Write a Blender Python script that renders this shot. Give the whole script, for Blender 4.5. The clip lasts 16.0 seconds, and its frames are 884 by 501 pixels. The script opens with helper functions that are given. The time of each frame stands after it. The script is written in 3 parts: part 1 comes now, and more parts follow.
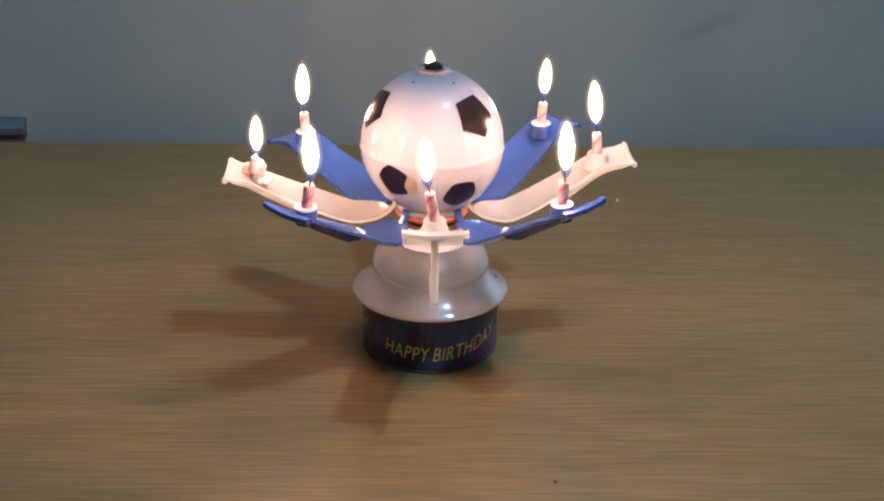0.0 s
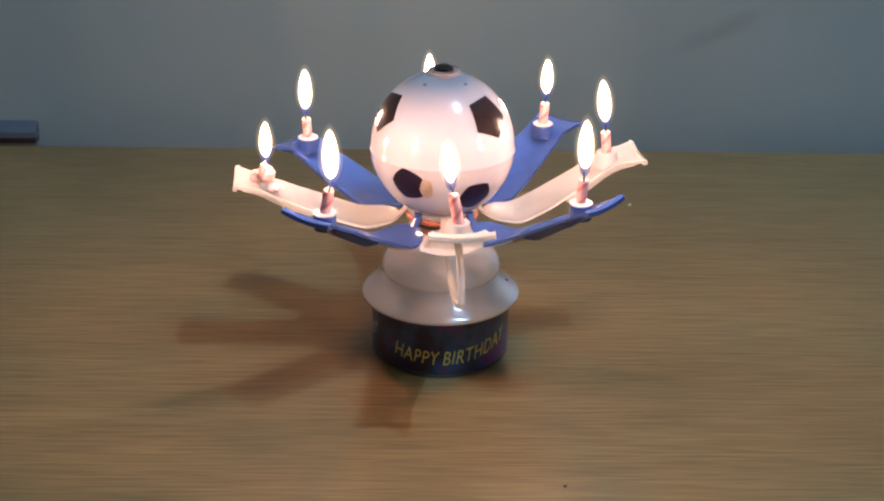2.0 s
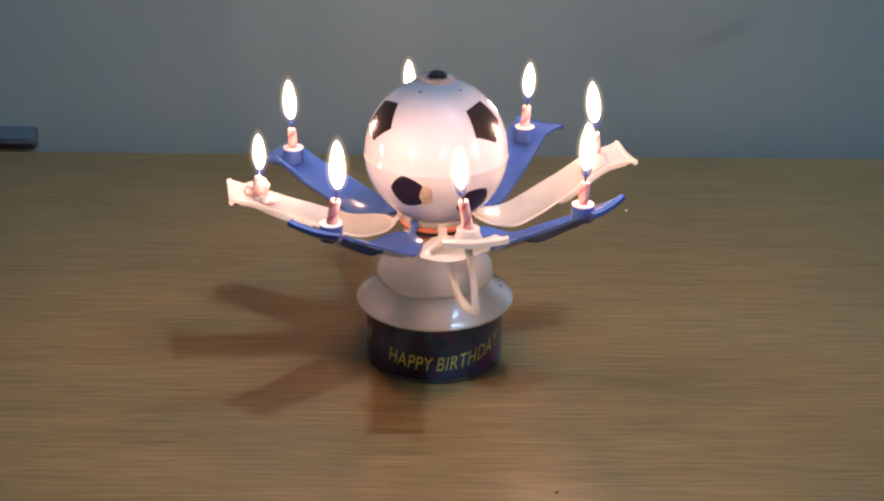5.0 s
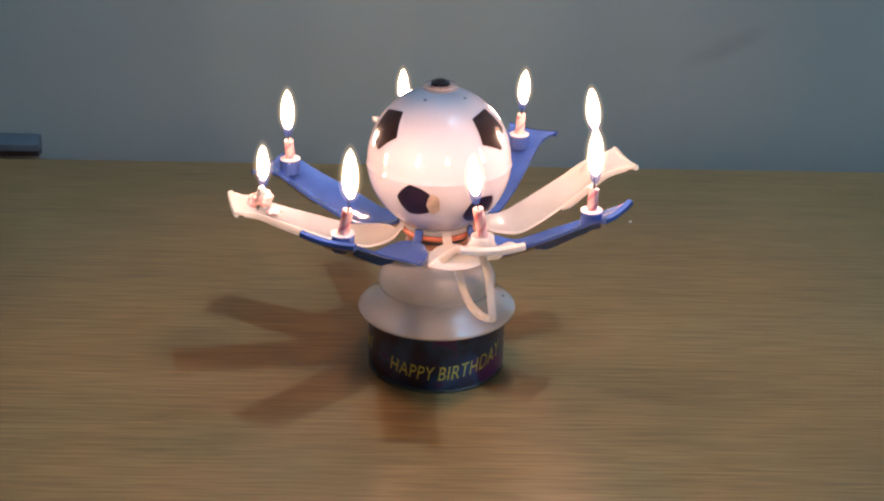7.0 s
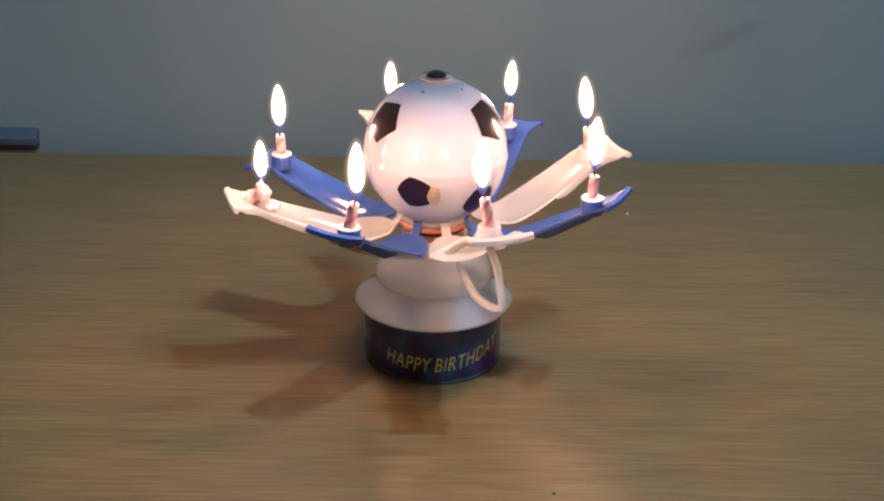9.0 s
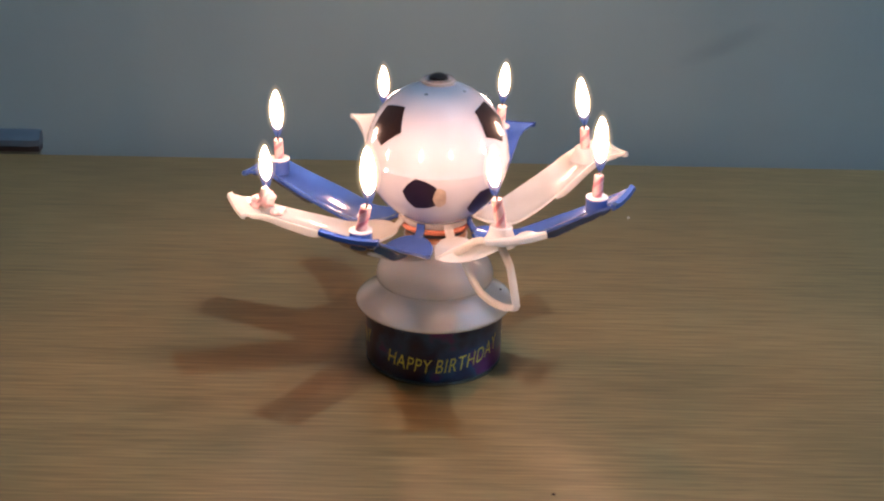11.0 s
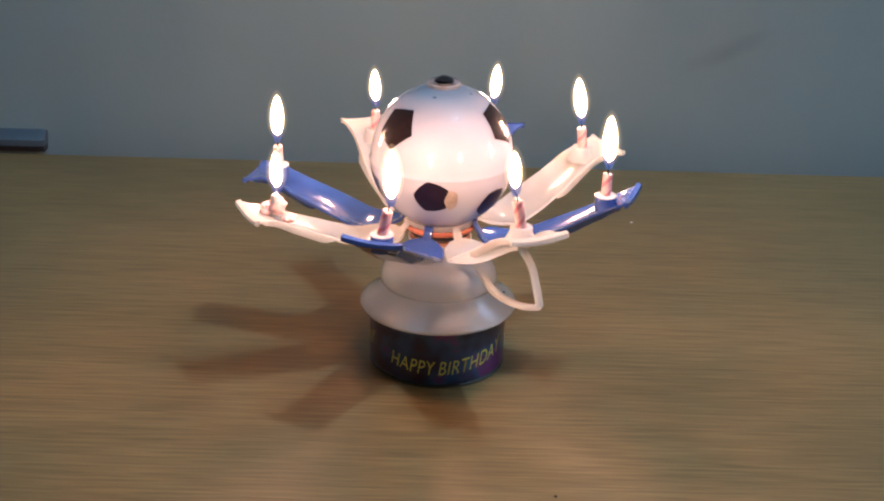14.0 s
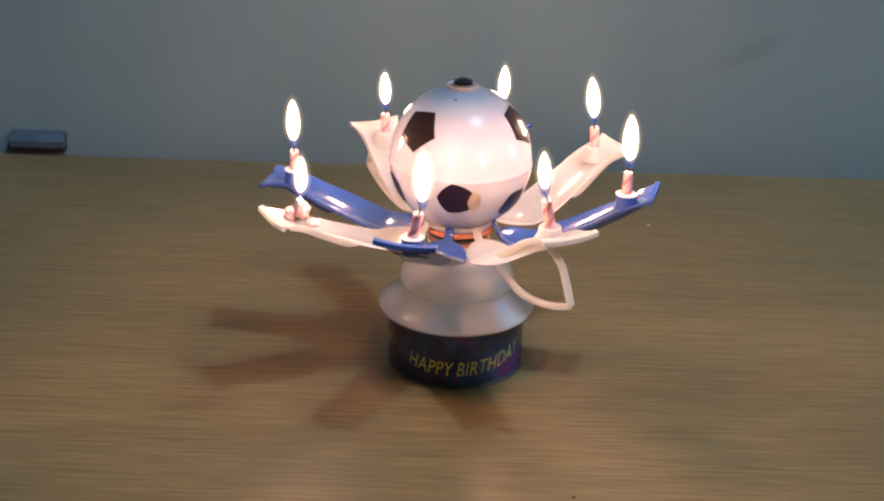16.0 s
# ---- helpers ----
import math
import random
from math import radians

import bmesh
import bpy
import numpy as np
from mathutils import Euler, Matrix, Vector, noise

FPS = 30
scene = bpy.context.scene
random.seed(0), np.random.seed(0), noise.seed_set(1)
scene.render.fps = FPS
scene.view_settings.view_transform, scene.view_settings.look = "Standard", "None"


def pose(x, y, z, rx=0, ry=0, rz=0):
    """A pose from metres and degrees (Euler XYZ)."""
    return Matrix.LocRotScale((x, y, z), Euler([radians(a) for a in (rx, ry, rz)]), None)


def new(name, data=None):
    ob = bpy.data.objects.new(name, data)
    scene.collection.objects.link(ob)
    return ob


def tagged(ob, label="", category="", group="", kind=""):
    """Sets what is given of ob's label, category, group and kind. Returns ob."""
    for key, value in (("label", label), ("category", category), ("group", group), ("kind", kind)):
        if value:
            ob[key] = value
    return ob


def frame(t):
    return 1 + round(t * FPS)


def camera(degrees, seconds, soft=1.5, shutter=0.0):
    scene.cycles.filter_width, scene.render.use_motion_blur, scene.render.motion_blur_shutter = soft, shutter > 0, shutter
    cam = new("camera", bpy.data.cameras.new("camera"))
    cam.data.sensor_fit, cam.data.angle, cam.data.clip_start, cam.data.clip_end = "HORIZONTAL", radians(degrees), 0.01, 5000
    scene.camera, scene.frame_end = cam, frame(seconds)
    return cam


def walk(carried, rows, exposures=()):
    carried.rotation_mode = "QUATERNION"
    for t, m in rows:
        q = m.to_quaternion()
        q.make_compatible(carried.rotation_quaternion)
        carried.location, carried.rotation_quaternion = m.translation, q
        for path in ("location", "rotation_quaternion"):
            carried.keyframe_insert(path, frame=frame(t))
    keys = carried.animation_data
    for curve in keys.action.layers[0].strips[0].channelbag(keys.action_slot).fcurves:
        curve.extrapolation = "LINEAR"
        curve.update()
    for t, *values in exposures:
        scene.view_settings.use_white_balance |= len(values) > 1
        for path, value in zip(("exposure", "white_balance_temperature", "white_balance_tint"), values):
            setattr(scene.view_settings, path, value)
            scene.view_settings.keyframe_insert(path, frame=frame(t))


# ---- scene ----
cam = camera(36.18, 16.0, soft=2.2)

# t, x, y, z, yaw, pitch, roll of the hand-held camera; t and turn of the rotor
# path begin
PATH = (
    (0, 0.0001, -0.5378, 0.2904, -0.508, -24.502, 0.985),
    (0.5, 0.0001, -0.5360, 0.2902, -0.213, -24.292, 1.289),
    (1, 0.0000, -0.5368, 0.2903, 0.016, -24.048, 0.787),
    (1.5, -0.0005, -0.5375, 0.2888, 0.081, -24.039, 0.835),
    (2, 0.0021, -0.5359, 0.2870, 0.185, -24.149, 0.847),
    (2.5, 0.0013, -0.5351, 0.2866, 0.360, -24.281, 0.727),
    (3, 0.0043, -0.5350, 0.2865, 0.297, -24.333, 0.739),
    (3.5, 0.0049, -0.5345, 0.2857, 0.285, -24.500, 1.021),
    (4, 0.0058, -0.5344, 0.2866, 0.298, -24.451, 0.643),
    (4.5, 0.0072, -0.5350, 0.2864, 0.408, -24.277, 0.732),
    (5, 0.0075, -0.5365, 0.2882, 0.484, -23.971, 0.742),
    (7.5, 0.0091, -0.5349, 0.2852, 0.773, -23.395, 1.090),
    (8, 0.0096, -0.5353, 0.2854, 0.709, -23.454, 0.907),
    (8.5, 0.0109, -0.5355, 0.2841, 0.679, -23.579, 1.032),
    (9, 0.0105, -0.5363, 0.2844, 0.756, -23.605, 0.927),
    (11.5, 0.0110, -0.5393, 0.2834, 0.884, -23.283, 1.261),
    (12, 0.0116, -0.5390, 0.2844, 0.990, -23.271, 1.227),
    (12.5, 0.0119, -0.5384, 0.2844, 1.068, -23.229, 1.151),
    (13, 0.0122, -0.5396, 0.2844, 0.554, -23.094, 1.257),
    (13.5, 0.0107, -0.5405, 0.2833, 0.758, -23.094, 1.427),
    (14, 0.0095, -0.5416, 0.2834, 0.889, -23.138, 1.659),
    (14.5, 0.0092, -0.5423, 0.2845, 1.068, -23.060, 1.564),
    (15, 0.0096, -0.5415, 0.2827, 1.197, -23.127, 1.479),
    (15.5, 0.0082, -0.5428, 0.2824, 1.439, -23.188, 1.566),
    (16, 0.0073, -0.5438, 0.2834, 1.500, -23.016, 1.585),
)
TURN = (
    (0, -0.00),
    (0.5, 1.22),
    (1, 2.30),
    (1.5, 3.21),
    (2, 4.22),
    (2.5, 5.23),
    (3, 6.17),
    (3.5, 6.99),
    (4, 7.95),
    (4.5, 8.84),
    (5, 9.71),
    (7.5, 14.35),
    (8, 15.18),
    (8.5, 16.09),
    (9, 16.96),
    (11.5, 21.32),
    (12, 22.15),
    (12.5, 22.85),
    (13, 23.94),
    (13.5, 24.79),
    (14, 25.75),
    (14.5, 26.62),
    (15, 27.67),
    (15.5, 28.46),
    (16, 29.31),
)
# path end


def cam_pose(x, y, z, yaw, pitch, roll):
    return pose(x, y, z, 90 + pitch, 0, yaw) @ pose(0, 0, 0, 0, 0, roll)


walk(cam, [(row[0], cam_pose(*row[1:])) for row in PATH])

# ---- light ----
world = bpy.data.worlds.new("world")
scene.world = world
world.use_nodes = True
world.node_tree.nodes["Background"].inputs[0].default_value = (0.5, 0.6, 0.7, 1)
world.node_tree.nodes["Background"].inputs[1].default_value = 0.004
scene.view_settings.exposure = 0.0
LAMP_COLOUR = (0.51, 0.85, 1.29)
LAMP_STRENGTH = 2980.0
FLAME_STRENGTH = 300.0
FLAME_COLOUR = (1.0, 0.545, 0.385)


# ---- materials ----
def material(name, colour, rough=0.5, metal=0.0, var=0.12, scale=60.0, bump=0.0, bump_scale=300.0, spec=0.5, coat=0.0,
             trans=0.0, sub=0.0, stretch=(1, 1, 1), glow=0.0, sub_scale=0.004):
    m = bpy.data.materials.new(name)
    m.use_nodes = True
    nt = m.node_tree
    b = nt.nodes["Principled BSDF"]
    b.inputs["Roughness"].default_value = rough
    b.inputs["Metallic"].default_value = metal
    b.inputs["Specular IOR Level"].default_value = spec
    b.inputs["Coat Weight"].default_value = coat
    b.inputs["Transmission Weight"].default_value = trans
    if sub:
        b.inputs["Subsurface Weight"].default_value = sub
        b.inputs["Subsurface Radius"].default_value = (1.0, 0.9, 0.82)
        b.inputs["Subsurface Scale"].default_value = sub_scale
    co = nt.nodes.new("ShaderNodeTexCoord")
    mp = nt.nodes.new("ShaderNodeMapping")
    mp.inputs["Scale"].default_value = stretch
    nt.links.new(co.outputs["Object"], mp.inputs[0])
    n1 = nt.nodes.new("ShaderNodeTexNoise")
    n1.inputs["Scale"].default_value = scale
    n1.inputs["Detail"].default_value = 6
    nt.links.new(mp.outputs[0], n1.inputs[0])
    ramp = nt.nodes.new("ShaderNodeValToRGB")
    lo = [c * (1 - var) for c in colour]
    hi = [min(1, c * (1 + var)) for c in colour]
    ramp.color_ramp.elements[0].position, ramp.color_ramp.elements[0].color = 0.3, (*lo, 1)
    ramp.color_ramp.elements[1].position, ramp.color_ramp.elements[1].color = 0.7, (*hi, 1)
    nt.links.new(n1.outputs[0], ramp.inputs[0])
    nt.links.new(ramp.outputs[0], b.inputs["Base Color"])
    if glow:
        # thin plastic lets part of the light through
        tl = nt.nodes.new("ShaderNodeBsdfTranslucent")
        mx = nt.nodes.new("ShaderNodeMixShader")
        mx.inputs[0].default_value = glow
        nt.links.new(ramp.outputs[0], tl.inputs[0])
        nt.links.new(b.outputs[0], mx.inputs[1])
        nt.links.new(tl.outputs[0], mx.inputs[2])
        nt.links.new(mx.outputs[0], nt.nodes["Material Output"].inputs[0])
    if bump:
        n2 = nt.nodes.new("ShaderNodeTexNoise")
        n2.inputs["Scale"].default_value = bump_scale
        n2.inputs["Detail"].default_value = 4
        nt.links.new(mp.outputs[0], n2.inputs[0])
        bp = nt.nodes.new("ShaderNodeBump")
        bp.inputs["Strength"].default_value = bump
        bp.inputs["Distance"].default_value = 0.001
        nt.links.new(n2.outputs[0], bp.inputs["Height"])
        nt.links.new(bp.outputs[0], b.inputs["Normal"])
    return m


def wood_material():
    m = bpy.data.materials.new("oak_veneer")
    m.use_nodes = True
    nt = m.node_tree
    N, L = nt.nodes, nt.links
    b = N["Principled BSDF"]
    co = N.new("ShaderNodeTexCoord")

    def noise_at(stretch, scale, detail=5.0):
        mp = N.new("ShaderNodeMapping")
        mp.inputs["Scale"].default_value = stretch
        L.new(co.outputs["Object"], mp.inputs[0])
        n = N.new("ShaderNodeTexNoise")
        n.inputs["Scale"].default_value = scale
        n.inputs["Detail"].default_value = detail
        L.new(mp.outputs[0], n.inputs[0])
        return n

    fine = noise_at((5.0, 105, 1), 6.0, 6)
    fine.inputs["Distortion"].default_value = 0.25
    broad = noise_at((1.0, 22, 1), 4.0, 4)
    cloud = noise_at((1, 1.6, 1), 7.0, 3)
    add = N.new("ShaderNodeMath")
    add.operation = "MULTIPLY_ADD"
    add.inputs[1].default_value = 0.74
    L.new(fine.outputs[0], add.inputs[0])
    mul = N.new("ShaderNodeMath")
    mul.operation = "MULTIPLY"
    mul.inputs[1].default_value = 0.26
    L.new(broad.outputs[0], mul.inputs[0])
    L.new(mul.outputs[0], add.inputs[2])
    ramp = N.new("ShaderNodeValToRGB")
    e = ramp.color_ramp.elements
    e[0].position, e[0].color = 0.33, (*WOOD_DARK, 1)
    e[1].position, e[1].color = 0.67, (*WOOD_LIGHT, 1)
    L.new(add.outputs[0], ramp.inputs[0])
    mix = N.new("ShaderNodeMix")
    mix.data_type = "RGBA"
    mix.blend_type = "MULTIPLY"
    mix.inputs[0].default_value = 0.5
    r2 = N.new("ShaderNodeValToRGB")
    r2.color_ramp.elements[0].position, r2.color_ramp.elements[0].color = 0.35, (0.70, 0.72, 0.72, 1)
    r2.color_ramp.elements[1].position, r2.color_ramp.elements[1].color = 0.65, (1, 1, 1, 1)
    L.new(cloud.outputs[0], r2.inputs[0])
    L.new(ramp.outputs[0], mix.inputs[6])
    L.new(r2.outputs[0], mix.inputs[7])
    L.new(mix.outputs[2], b.inputs["Base Color"])
    b.inputs["Roughness"].default_value = 0.42
    b.inputs["Specular IOR Level"].default_value = 0.4
    bp = N.new("ShaderNodeBump")
    bp.inputs["Strength"].default_value = 0.12
    bp.inputs["Distance"].default_value = 0.0006
    L.new(fine.outputs[0], bp.inputs["Height"])
    L.new(bp.outputs[0], b.inputs["Normal"])
    return m


def label_material():
    """Printed foil: dark navy with purple and blue clouds."""
    m = bpy.data.materials.new("printed_label")
    m.use_nodes = True
    nt = m.node_tree
    N, L = nt.nodes, nt.links
    b = N["Principled BSDF"]
    co = N.new("ShaderNodeTexCoord")
    n = N.new("ShaderNodeTexNoise")
    n.inputs["Scale"].default_value = 55
    n.inputs["Detail"].default_value = 3
    L.new(co.outputs["Object"], n.inputs[0])
    ramp = N.new("ShaderNodeValToRGB")
    e = ramp.color_ramp.elements
    e[0].position, e[0].color = 0.36, (0.032, 0.018, 0.05, 1)
    e[1].position, e[1].color = 0.66, (0.15, 0.025, 0.19, 1)
    k = e.new(0.47)
    k.color = (0.022, 0.036, 0.11, 1)
    k = e.new(0.57)
    k.color = (0.03, 0.09, 0.22, 1)
    L.new(n.outputs[0], ramp.inputs[0])
    L.new(ramp.outputs[0], b.inputs["Base Color"])
    b.inputs["Roughness"].default_value = 0.3
    b.inputs["Coat Weight"].default_value = 0.3
    return m


def emission(name, colour, strength):
    m = bpy.data.materials.new(name)
    m.use_nodes = True
    nt = m.node_tree
    nt.nodes.remove(nt.nodes["Principled BSDF"])
    em = nt.nodes.new("ShaderNodeEmission")
    em.inputs[0].default_value = (*colour, 1)
    em.inputs[1].default_value = strength
    nt.links.new(em.outputs[0], nt.nodes["Material Output"].inputs[0])
    return m


def thin_glow(name, colour, strength, opacity):
    """Part of a flame: mostly clear gas that gives off a little light."""
    m = emission(name, colour, strength)
    nt = m.node_tree
    em = [n for n in nt.nodes if n.type == "EMISSION"][0]
    tr = nt.nodes.new("ShaderNodeBsdfTransparent")
    mx = nt.nodes.new("ShaderNodeMixShader")
    mx.inputs[0].default_value = opacity
    nt.links.new(tr.outputs[0], mx.inputs[1])
    nt.links.new(em.outputs[0], mx.inputs[2])
    nt.links.new(mx.outputs[0], nt.nodes["Material Output"].inputs[0])
    return m


def halo_glow(name, colour, strength):
    """Lets all light through and adds its own, imitating a flame's soft halo."""
    m = emission(name, colour, strength)
    nt = m.node_tree
    em = [n for n in nt.nodes if n.type == "EMISSION"][0]
    tr = nt.nodes.new("ShaderNodeBsdfTransparent")
    ad = nt.nodes.new("ShaderNodeAddShader")
    nt.links.new(tr.outputs[0], ad.inputs[0])
    nt.links.new(em.outputs[0], ad.inputs[1])
    nt.links.new(ad.outputs[0], nt.nodes["Material Output"].inputs[0])
    return m


WOOD_DARK, WOOD_LIGHT = (0.192, 0.114, 0.040), (0.364, 0.218, 0.086)


def scuff_material():
    """A faint dark rub mark that fades out towards its rim."""
    m = bpy.data.materials.new("wall_scuff")
    m.use_nodes = True
    nt = m.node_tree
    N, L = nt.nodes, nt.links
    b = N["Principled BSDF"]
    b.inputs["Base Color"].default_value = (0.10, 0.125, 0.13, 1)
    b.inputs["Roughness"].default_value = 0.9
    co = N.new("ShaderNodeTexCoord")
    mp = N.new("ShaderNodeMapping")
    mp.inputs["Scale"].default_value = (1 / 0.034, 1, 1 / 0.008)
    g = N.new("ShaderNodeTexGradient")
    g.gradient_type = "SPHERICAL"
    n = N.new("ShaderNodeTexNoise")
    n.inputs["Scale"].default_value = 90
    mul = N.new("ShaderNodeMath")
    mul.operation = "MULTIPLY"
    mul2 = N.new("ShaderNodeMath")
    mul2.operation = "MULTIPLY"
    mul2.inputs[1].default_value = 0.10
    L.new(co.outputs["Object"], mp.inputs[0])
    L.new(co.outputs["Object"], n.inputs[0])
    L.new(mp.outputs[0], g.inputs[0])
    L.new(g.outputs[1], mul.inputs[0])
    L.new(n.outputs[0], mul.inputs[1])
    L.new(mul.outputs[0], mul2.inputs[0])
    L.new(mul2.outputs[0], b.inputs["Alpha"])
    return m


WOOD = wood_material()
SCUFF = scuff_material()
LIGHTWALL = material("light_wall_paint", (0.26, 0.21, 0.16), 0.9, var=0.04, scale=2.0)
WALL = material("painted_wall", (0.243, 0.342, 0.350), 0.85, var=0.06, scale=3.0, bump=0.15, bump_scale=220)
CEIL = material("ceiling_paint", (0.55, 0.52, 0.47), 0.9, var=0.04, scale=2.0)
FLOOR = material("floor_laminate", (0.16, 0.11, 0.07), 0.5, var=0.2, scale=5.0, stretch=(1, 8, 1))
WHITE = material("ivory_plastic", (0.85, 0.85, 0.83), 0.20, coat=0.5, var=0.05, scale=90, glow=0.72)
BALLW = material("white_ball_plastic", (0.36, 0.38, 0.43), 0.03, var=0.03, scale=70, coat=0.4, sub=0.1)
BLACK = material("black_print", (0.016, 0.010, 0.010), 0.22, var=0.3, scale=120)
NAVY = material("dark_violet_print", (0.010, 0.006, 0.012), 0.30, var=0.3, scale=120, spec=0.25)
TAN = material("worn_print", (0.27, 0.225, 0.18), 0.35, var=0.3, scale=260)
BLUE = material("blue_plastic", (0.042, 0.090, 0.30), 0.16, coat=0.8, var=0.15, scale=80, glow=0.06)
FROST = material("frosted_plastic", (0.95, 0.93, 0.93), 0.16, coat=1.0, var=0.03, scale=45, sub=1.0, sub_scale=0.03)
LABEL = label_material()
YELLOW = material("yellow_print", (0.84, 0.77, 0.16), 0.4, var=0.15, scale=300)
CLEAR = material("clear_plastic", (0.85, 0.84, 0.84), 0.08, var=0.02, trans=0.85)
RED = material("red_ring_plastic", (0.45, 0.15, 0.09), 0.35, var=0.15, scale=200)
COPPER = material("copper_contact", (0.55, 0.28, 0.18), 0.35, metal=0.8, var=0.2, scale=300)
DARK = material("dark_seam", (0.03, 0.025, 0.03), 0.5, var=0.2)
CRUMB = material("brown_crumb", (0.09, 0.05, 0.03), 0.8, var=0.3, scale=800)
WAX = material("pink_wax", (0.84, 0.53, 0.50), 0.4, var=0.10, scale=260, sub=0.4)
STRIPE = material("red_stripe_wax", (0.72, 0.27, 0.29), 0.4, var=0.15, scale=260, sub=0.2)
WAXW = material("white_wax", (0.85, 0.78, 0.74), 0.35, var=0.06, scale=260, bump=0.15, bump_scale=700, sub=0.4)
WICK = material("charred_wick", (0.02, 0.018, 0.02), 0.9, var=0.3, scale=600)
GREY = material("grey_plastic", (0.070, 0.098, 0.120), 0.45, var=0.08, scale=120)
GREYD = material("dark_grey_plastic", (0.035, 0.04, 0.05), 0.6, var=0.15, scale=120)
FLAME = emission("flame_light", FLAME_COLOUR, FLAME_STRENGTH)
HALOS = [halo_glow("flame_halo", c, e) for c, e in (((1.0, 0.76, 0.44), 0.32), ((1.0, 0.68, 0.42), 0.075))]
FLAMEB = thin_glow("flame_base_blue", (0.22, 0.34, 1.0), 0.45, 0.45)
BULB = emission("bulb_light", LAMP_COLOUR, LAMP_STRENGTH)


# ---- mesh helpers ----
def finish(bm, name, mat, smooth=True):
    bmesh.ops.recalc_face_normals(bm, faces=bm.faces)
    me = bpy.data.meshes.new(name)
    bm.to_mesh(me)
    bm.free()
    me.materials.append(mat)
    if smooth:
        me.shade_smooth()
        me.set_sharp_from_angle(angle=radians(42))
    return me


def thing(name, label, category, group="", kind="", at=None):
    ob = new(name)
    ob.empty_display_size = 0.02
    if at is not None:
        ob.matrix_basis = at
    return tagged(ob, label, category, group, kind)


def part(name, bm, mat, parent, label="", smooth=True):
    ob = new(name, finish(bm, name, mat, smooth))
    ob.parent = parent
    if label:
        tagged(ob, label)
    return ob


def lathe(profile, n=64, closed=False):
    """Turns a profile of (r, z) round the z axis."""
    bm = bmesh.new()
    rings = []
    for r, z in profile:
        if r < 1e-6:
            rings.append([bm.verts.new((0, 0, z))])
        else:
            rings.append([bm.verts.new((r * math.cos(2 * math.pi * i / n), r * math.sin(2 * math.pi * i / n), z)) for i in range(n)])
    pairs = list(zip(rings, rings[1:]))
    if closed:
        pairs.append((rings[-1], rings[0]))
    for a, b in pairs:
        for i in range(n):
            j = (i + 1) % n
            if len(a) == 1 and len(b) == 1:
                continue
            if len(a) == 1:
                bm.faces.new((a[0], b[j], b[i]))
            elif len(b) == 1:
                bm.faces.new((a[i], a[j], b[0]))
            else:
                bm.faces.new((a[i], a[j], b[j], b[i]))
    return bm


def box(sx, sy, sz, at=(0, 0, 0), bevel=0.0, seg=2):
    bm = bmesh.new()
    bmesh.ops.create_cube(bm, size=1)
    for v in bm.verts:
        v.co = Vector((v.co.x * sx + at[0], v.co.y * sy + at[1], v.co.z * sz + at[2]))
    if bevel:
        bmesh.ops.bevel(bm, geom=bm.edges[:], offset=bevel, segments=seg, affect="EDGES", profile=0.6)
    return bm


def tube(points, w, h, n=10):
    """A bar of oval section along points; w across, h in the plane."""
    bm = bmesh.new()
    pts = [Vector(p) for p in points]
    rings = []
    for i, p in enumerate(pts):
        d = (pts[min(i + 1, len(pts) - 1)] - pts[max(i - 1, 0)]).normalized()
        side = Vector((1, 0, 0)) if abs(d.x) < 0.9 else Vector((0, 1, 0))
        up = side.cross(d).normalized()
        side = d.cross(up).normalized()
        ring = []
        for k in range(n):
            a = 2 * math.pi * k / n
            ca, sa = math.cos(a), math.sin(a)
            ca = math.copysign(abs(ca) ** 0.6, ca)
            sa = math.copysign(abs(sa) ** 0.6, sa)
            ring.append(bm.verts.new(p + side * (w / 2 * ca) + up * (h / 2 * sa)))
        rings.append(ring)
    for a, b in zip(rings, rings[1:]):
        for k in range(n):
            bm.faces.new((a[k], a[(k + 1) % n], b[(k + 1) % n], b[k]))
    bm.faces.new(rings[0])
    bm.faces.new(rings[-1][::-1])
    return bm


def smooth_line(keys, n):
    """n points on a Catmull-Rom line through keys."""
    ks = [Vector(k) for k in keys]
    ks = [2 * ks[0] - ks[1]] + ks + [2 * ks[-1] - ks[-2]]
    out = []
    m = len(ks) - 3
    for i in range(n):
        u = i / (n - 1) * m
        j = min(int(u), m - 1)
        t = u - j
        a, b, c, d = ks[j:j + 4]
        out.append(0.5 * ((2 * b) + (c - a) * t + (2 * a - 5 * b + 4 * c - d) * t * t + (3 * b - a - 3 * c + d) * t ** 3))
    return out


def blob(rx, ry, rz, at, seed, rough=0.12):
    bm = bmesh.new()
    bmesh.ops.create_icosphere(bm, subdivisions=3, radius=1)
    for v in bm.verts:
        k = 1 + rough * noise.noise(v.co * 2.2 + Vector((seed, 0, 0)))
        v.co = Vector((v.co.x * rx * k + at[0], v.co.y * ry * k + at[1], v.co.z * rz * k + at[2]))
    return bm


# ---- the room ----
EDGE_TURN = 1.2          # the table and wall lie a little askew to the view
ROOM = pose(0, 0.2585, 0, 0, 0, EDGE_TURN)   # origin: middle of the table's back edge


